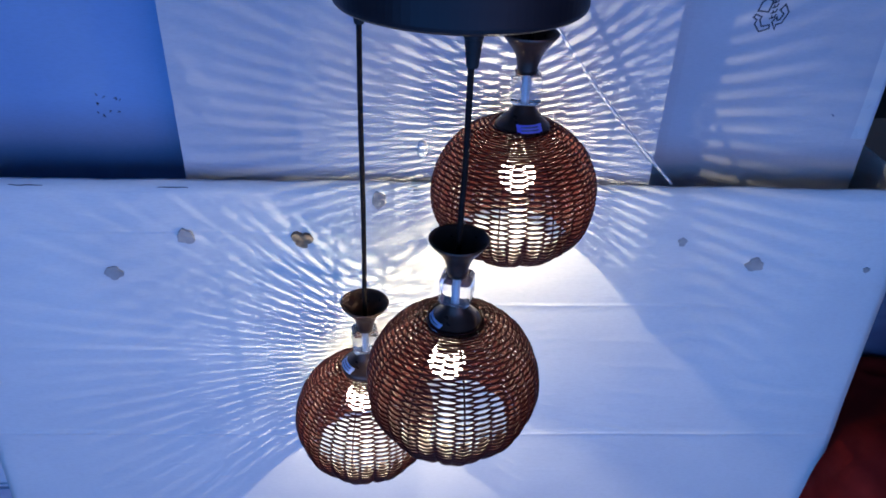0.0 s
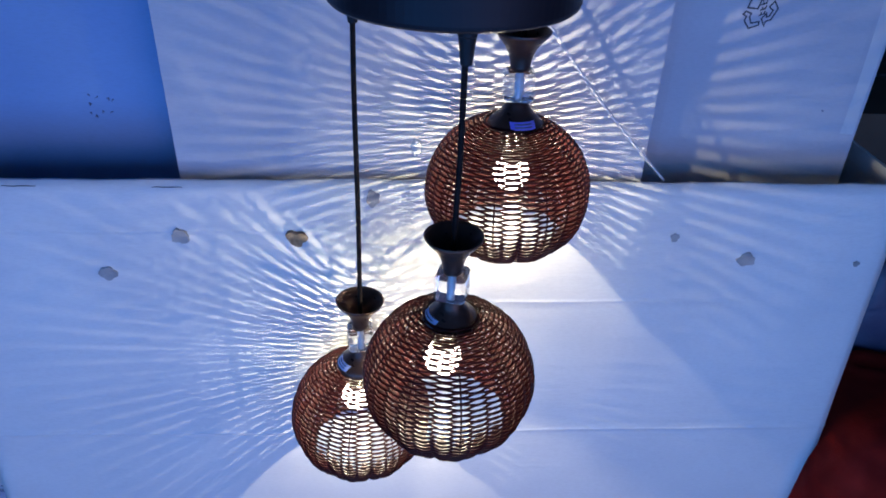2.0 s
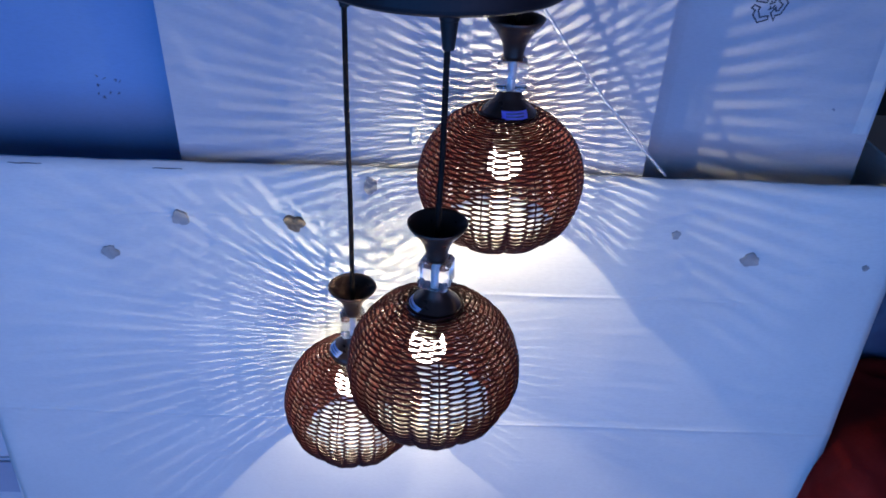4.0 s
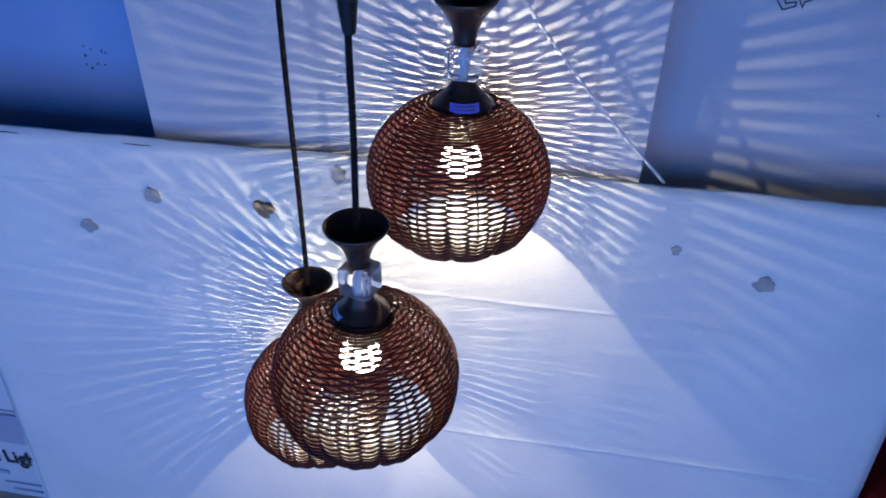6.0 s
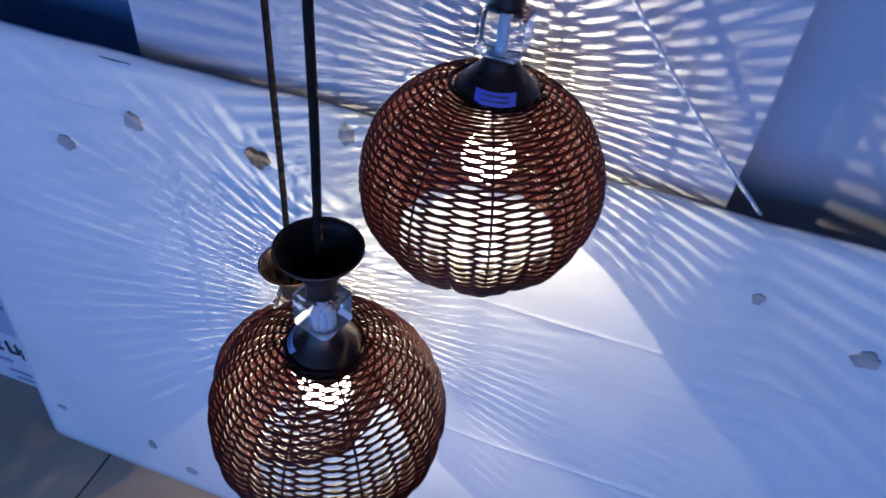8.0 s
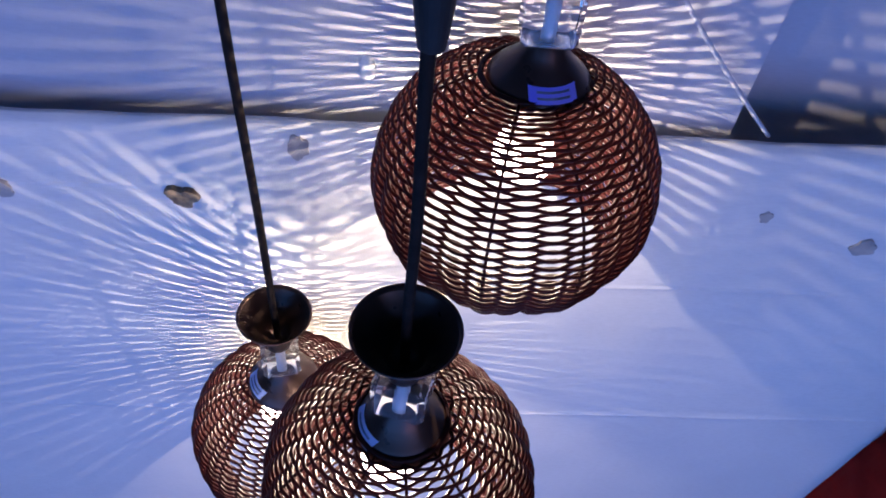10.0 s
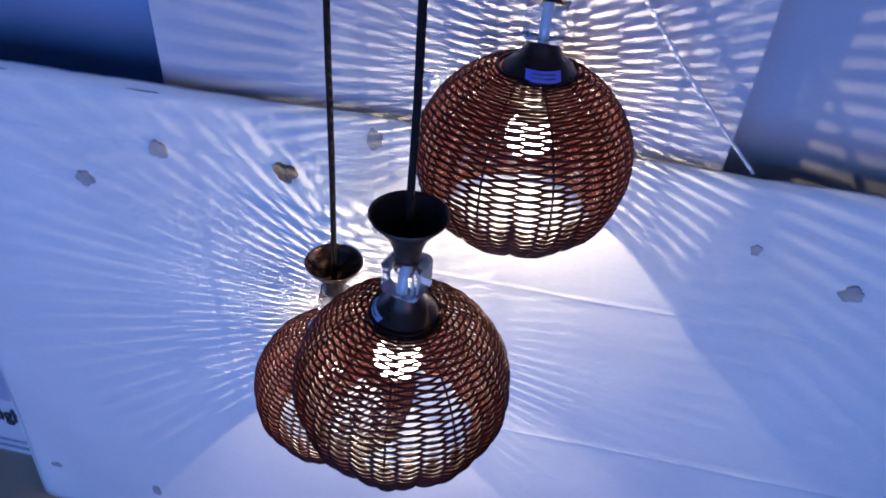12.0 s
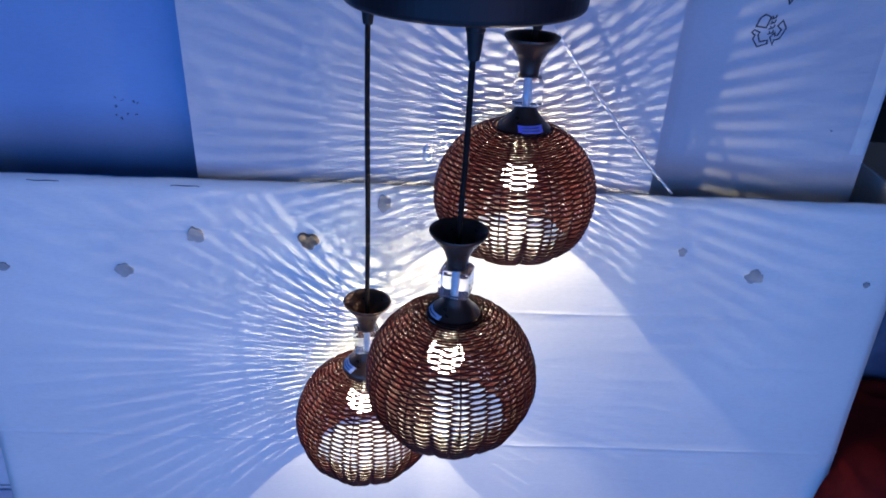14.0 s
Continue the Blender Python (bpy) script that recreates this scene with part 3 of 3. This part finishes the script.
def woven_row(phi, spread, thick, side, seed):
    """One strand that weaves in and out round the globe; side +1 or -1 sets its turn against its neighbours."""
    rnd = random.Random(seed)
    bm = bmesh.new()
    steps = COLUMNS * 8
    o1, o2, o3 = rnd.random() * 9, rnd.random() * 9, rnd.random() * 9
    pts, rad = [], []
    for i in range(steps):
        th = 2 * math.pi * i / steps
        c = side * math.cos(th * COLUMNS / 2)
        wob = 0.00028 * noise.noise((math.cos(th) * 2 + o1, math.sin(th) * 2, seed * 0.7)) + 0.0002 * noise.noise((math.cos(th) * 7 + o2, math.sin(th) * 7, 1.3))
        out = 0.0019 * c + 0.0005 * noise.noise((math.cos(th) * 5 + o3, math.sin(th) * 5, 1.0))
        # the grooves between the lobes are drawn tight towards the bottom
        groove = groove_at(phi, th)
        # finer gaps on one side of the upper half
        fine = math.exp(-((math.degrees(th) - 265) / 40) ** 2) * min(1.0, max(0.0, (1.75 - phi) / 0.4))
        pts.append(ball_point(phi + (wob + spread * (1 - 0.95 * groove) * (1 - 0.16 * fine) * c) / BALL_R, th, out))
        rad.append(max(thick + 0.00005 * fine, groove * 0.00235) + 0.00018 * noise.noise((math.cos(th) * 9 + o1, math.sin(th) * 9, 2.0)))
    return tube(bm, pts, rad, 6, True)


def build_pendant():
    x, y, z, turn, bearing, sticker, label = LAMPS[0]
    lamp = holder("pendant_lamp", x, y, z, label, "pendant lamp", "pendant lamps under the canopy")
    # cup: a thin flared trumpet, open above
    cup = [(0.0, -0.052), (0.0122, -0.052), (0.0130, -0.046), (0.0142, -0.038), (0.0170, -0.029), (0.0222, -0.0195), (0.0295, -0.0105), (0.0350, -0.0040), (0.0370, 0.0), (0.0360, 0.0007), (0.0335, -0.0038), (0.0280, -0.0105), (0.0205, -0.0195), (0.0150, -0.029), (0.0115, -0.039), (0.0, -0.041)]
    part("cup", lathe(cup, 56), BRONZE, lamp, smooth=True)
    cr = block(-0.0195, 0.0195, -0.0195, 0.0195, -0.0905, -0.0515, 0.0042, 1)
    crystal = part("crystal", cr, CRYSTAL, lamp, "clear faceted crystal cube")
    part("tube", lathe([(0, -0.0905), (0.0052, -0.0905), (0.0052, -0.0515), (0, -0.0515)], 16), SILVER, crystal, "bluish metal tube inside the crystal", smooth=False)
    cone = [(0.0, -0.0905), (0.0125, -0.0905), (0.0142, -0.0925), (0.0162, -0.099), (0.0212, -0.106), (0.0290, -0.1135), (0.0348, -0.119), (0.0380, -0.1235), (0.0386, -0.127), (0.0372, -0.127), (0.030, -0.117), (0.020, -0.108), (0.0, -0.104)]
    part("socket_cap", lathe(cone, 56), BRONZE, lamp, "dark bronze flared cap", smooth=True)
    part("lamp_holder", lathe([(0, -0.108), (0.0165, -0.110), (0.0165, -0.150), (0.0185, -0.152), (0.0185, -0.160), (0.0, -0.161)], 32), BLACK_PLASTIC, lamp, smooth=False)
    globe = [(0.0, -0.2280)] + [(0.0250 * math.sin(a), -0.203 - 0.0250 * math.cos(a)) for a in [math.pi * i / 20 for i in range(1, 17)]]
    part("bulb", lathe(globe + [(0.0, globe[-1][1])], 32), BULB, lamp, "glowing warm white bulb", smooth=True)
    part("bulb_base", lathe([(0.0, -0.1828), (0.0146, -0.1826), (0.0140, -0.174), (0.0130, -0.1615), (0.0, -0.1610)], 32), BULB_BASE, lamp, "white plastic bulb neck", smooth=False)
    # shade: stakes and rims, with every twined row under it
    bm = bmesh.new()
    tube(bm, [ball_point(PHI0 - 0.02, 2 * math.pi * i / 90) for i in range(90)], 0.0024, 7, True)
    shade = part("shade", bm, WICKER, lamp, "woven brown wicker globe open below", smooth=True)
    part("rim", tube(bmesh.new(), [ball_point(PHI1 + 0.012, 2 * math.pi * i / 120) for i in range(120)], 0.0030, 7, True), WICKER, shade, smooth=True)
    stake = None
    for k in range(RIBS):
        if stake is None:
            sb = tube(bmesh.new(), [ball_point(PHI0 + (PHI1 - PHI0) * i / 28, 0.0, 0.0) for i in range(29)], 0.00125, 6)
            stake = part("stake", sb, WICKER, shade, smooth=True)
        else:
            more = new("stake", stake.data)
            more.parent = shade
            more.matrix_basis = pose(0, 0, 0, 0, 0, 360 * k / RIBS)
    # strands lie closest at the lower rim
    phi, rows = PHI0 + 0.03, []
    while phi < PHI1 - 0.06:
        k = min(1.0, max(0.0, (phi - 1.1) / 0.55))
        u = min(1.0, max(0.0, (1.05 - phi) / 0.5))
        rows.append((phi, 0.00105, 0.00166 + 0.00018 * min(1.0, max(0.0, (phi - 1.6) / 0.3)) - 0.00020 * u))
        phi += (0.0038 + 0.0003 * k) / BALL_R
    while phi < PHI1:
        rows.append((phi, 0.0003, 0.00175))
        phi += 0.0031 / BALL_R
    for i, (p, spread, thick) in enumerate(rows):
        part("strand", woven_row(p, spread, thick, 1 if i % 2 else -1, i + 1), WICKER, shade, smooth=True)
    return lamp


first = build_pendant()
pendants = [first]
for (x, y, z, turn, bearing, sticker, label), hang in zip(LAMPS[1:], HANGING[1:]):
    ob = copy_thing(first, pose(x, y, z, 0, hang[0], 0))
    ob["label"] = label
    pendants.append(ob)
for lamp, spec, crystal_turn, (lean, tilt, off_x, off_z, tall, bulb_at, power, filament) in zip(pendants, LAMPS, (-3, -16, 12), HANGING):
    for ch in lamp.children:
        if ch.name.startswith("shade"):
            # stretched from the top ring at -0.117
            middle = pose(0, 0, BALL_Z)
            ch.matrix_basis = middle @ pose(0, 0, 0, 0, tilt, 0) @ middle.inverted() @ pose(off_x, 0, off_z - 0.117 * (1 - tall), 0, 0, spec[3]) @ Matrix.Diagonal((1, 1, tall, 1))
        elif ch.name.startswith("crystal"):
            ch.matrix_basis = pose(0, 0, 0, 0, 0, crystal_turn)
        elif ch.name.startswith("bulb"):
            ch.matrix_basis = pose(*bulb_at)


def cap_radius(h):
    pts = [(-0.099, 0.0162), (-0.106, 0.0212), (-0.1135, 0.0290), (-0.119, 0.0348), (-0.1235, 0.0380), (-0.127, 0.0386)]
    for (h0, r0), (h1, r1) in zip(pts, pts[1:]):
        if h1 <= h <= h0:
            return r0 + (r1 - r0) * (h0 - h) / (h0 - h1)
    return pts[0][1] if h > pts[0][0] else pts[-1][1]


def bent_patch(bearing, half, h_top, h_bot, lift):
    """A label bent round the flared cap."""
    bm = bmesh.new()
    grid = []
    for j in range(5):
        h = h_top + (h_bot - h_top) * j / 4
        r = cap_radius(h) + lift
        wide = half / r
        grid.append([bm.verts.new((r * math.cos(bearing + wide * (i / 5 - 1)), r * math.sin(bearing + wide * (i / 5 - 1)), h)) for i in range(11)])
    for a, b in zip(grid, grid[1:]):
        for i in range(10):
            bm.faces.new((a[i], b[i], b[i + 1], a[i + 1]))
    return bm


for (x, y, z, turn, bearing, sticker, label), (lean, tilt, off_x, off_z, tall, bulb_at, power, filament), lamp in zip(LAMPS, HANGING, pendants):
    a = radians(bearing)
    st = part("sticker", bent_patch(a, 0.0180, -0.1122, -0.1207, 0.0010), sticker, lamp, "small printed sticker", smooth=True)
    for off, h in ((0.0, -0.1140), (0.0, -0.1170)):
        part("print_bar", bent_patch(a, 0.012, h, h - 0.0012, 0.0014), INK_PALE, st, "unreadable line of print", smooth=True)
    # cord with its strain relief at the canopy
    top = CANOPY_Z - z
    bm = bmesh.new()
    sway = 0.0005
    tube(bm, [Vector((0.005 * k / 30 + sway * math.sin(9 * k / 30.0 + x * 40), sway * math.cos(7 * k / 30.0 + x * 9) - sway, -0.042 + (top + 0.040) * k / 30)) for k in range(31)], 0.0036, 10)
    part("cord", bm, CORD_BLACK, lamp, smooth=True).matrix_basis = pose(0, 0, 0, 0, -lean, 0)
    grip = part("cord_grip", lathe([(0, top - 0.040), (0.0062, top - 0.040), (0.0068, top - 0.036), (0.0098, top - 0.010), (0.0108, top - 0.009), (0.0108, top), (0, top)], 24), BLACK_PLASTIC, lamp, smooth=False)
    grip.matrix_basis = pose(0, 0, 0, 0, -lean, 0) @ pose(0.005, 0, 0)
    # the filament's light
    d = bpy.data.lights.new("bulb_light", "POINT")
    d.energy, d.color, d.shadow_soft_size = power, (1.0, 0.89, 0.64), filament
    li = new("bulb_light", d)
    li.matrix_world = pose(x, y, z, 0, lean, 0) @ pose(*bulb_at) @ pose(0, 0, -0.208)

# ---- floor tiles ----
tile_mesh = None
SIZE, JOINT = 0.60, 0.005
for i in range(9):
    for j in range(5):
        x0, y0 = -0.645 + (i - 4) * SIZE, Y0 - 0.30 + j * SIZE
        if x0 < X0 - 0.05 or x0 + SIZE > X1 + 0.05 or y0 + SIZE > Y1 + 0.15:
            continue
        if tile_mesh is None:
            b = block(-SIZE / 2 + JOINT / 2, SIZE / 2 - JOINT / 2, -SIZE / 2 + JOINT / 2, SIZE / 2 - JOINT / 2, -0.0058, 0.0, 0.0015, 1)
            t0 = part("tile", b, FLOOR_TILE, floor)
            tile_mesh = t0.data
        else:
            t0 = new("tile", tile_mesh)
            t0.parent = floor
        t0.matrix_basis = pose(x0 + SIZE / 2, y0 + SIZE / 2, 0)
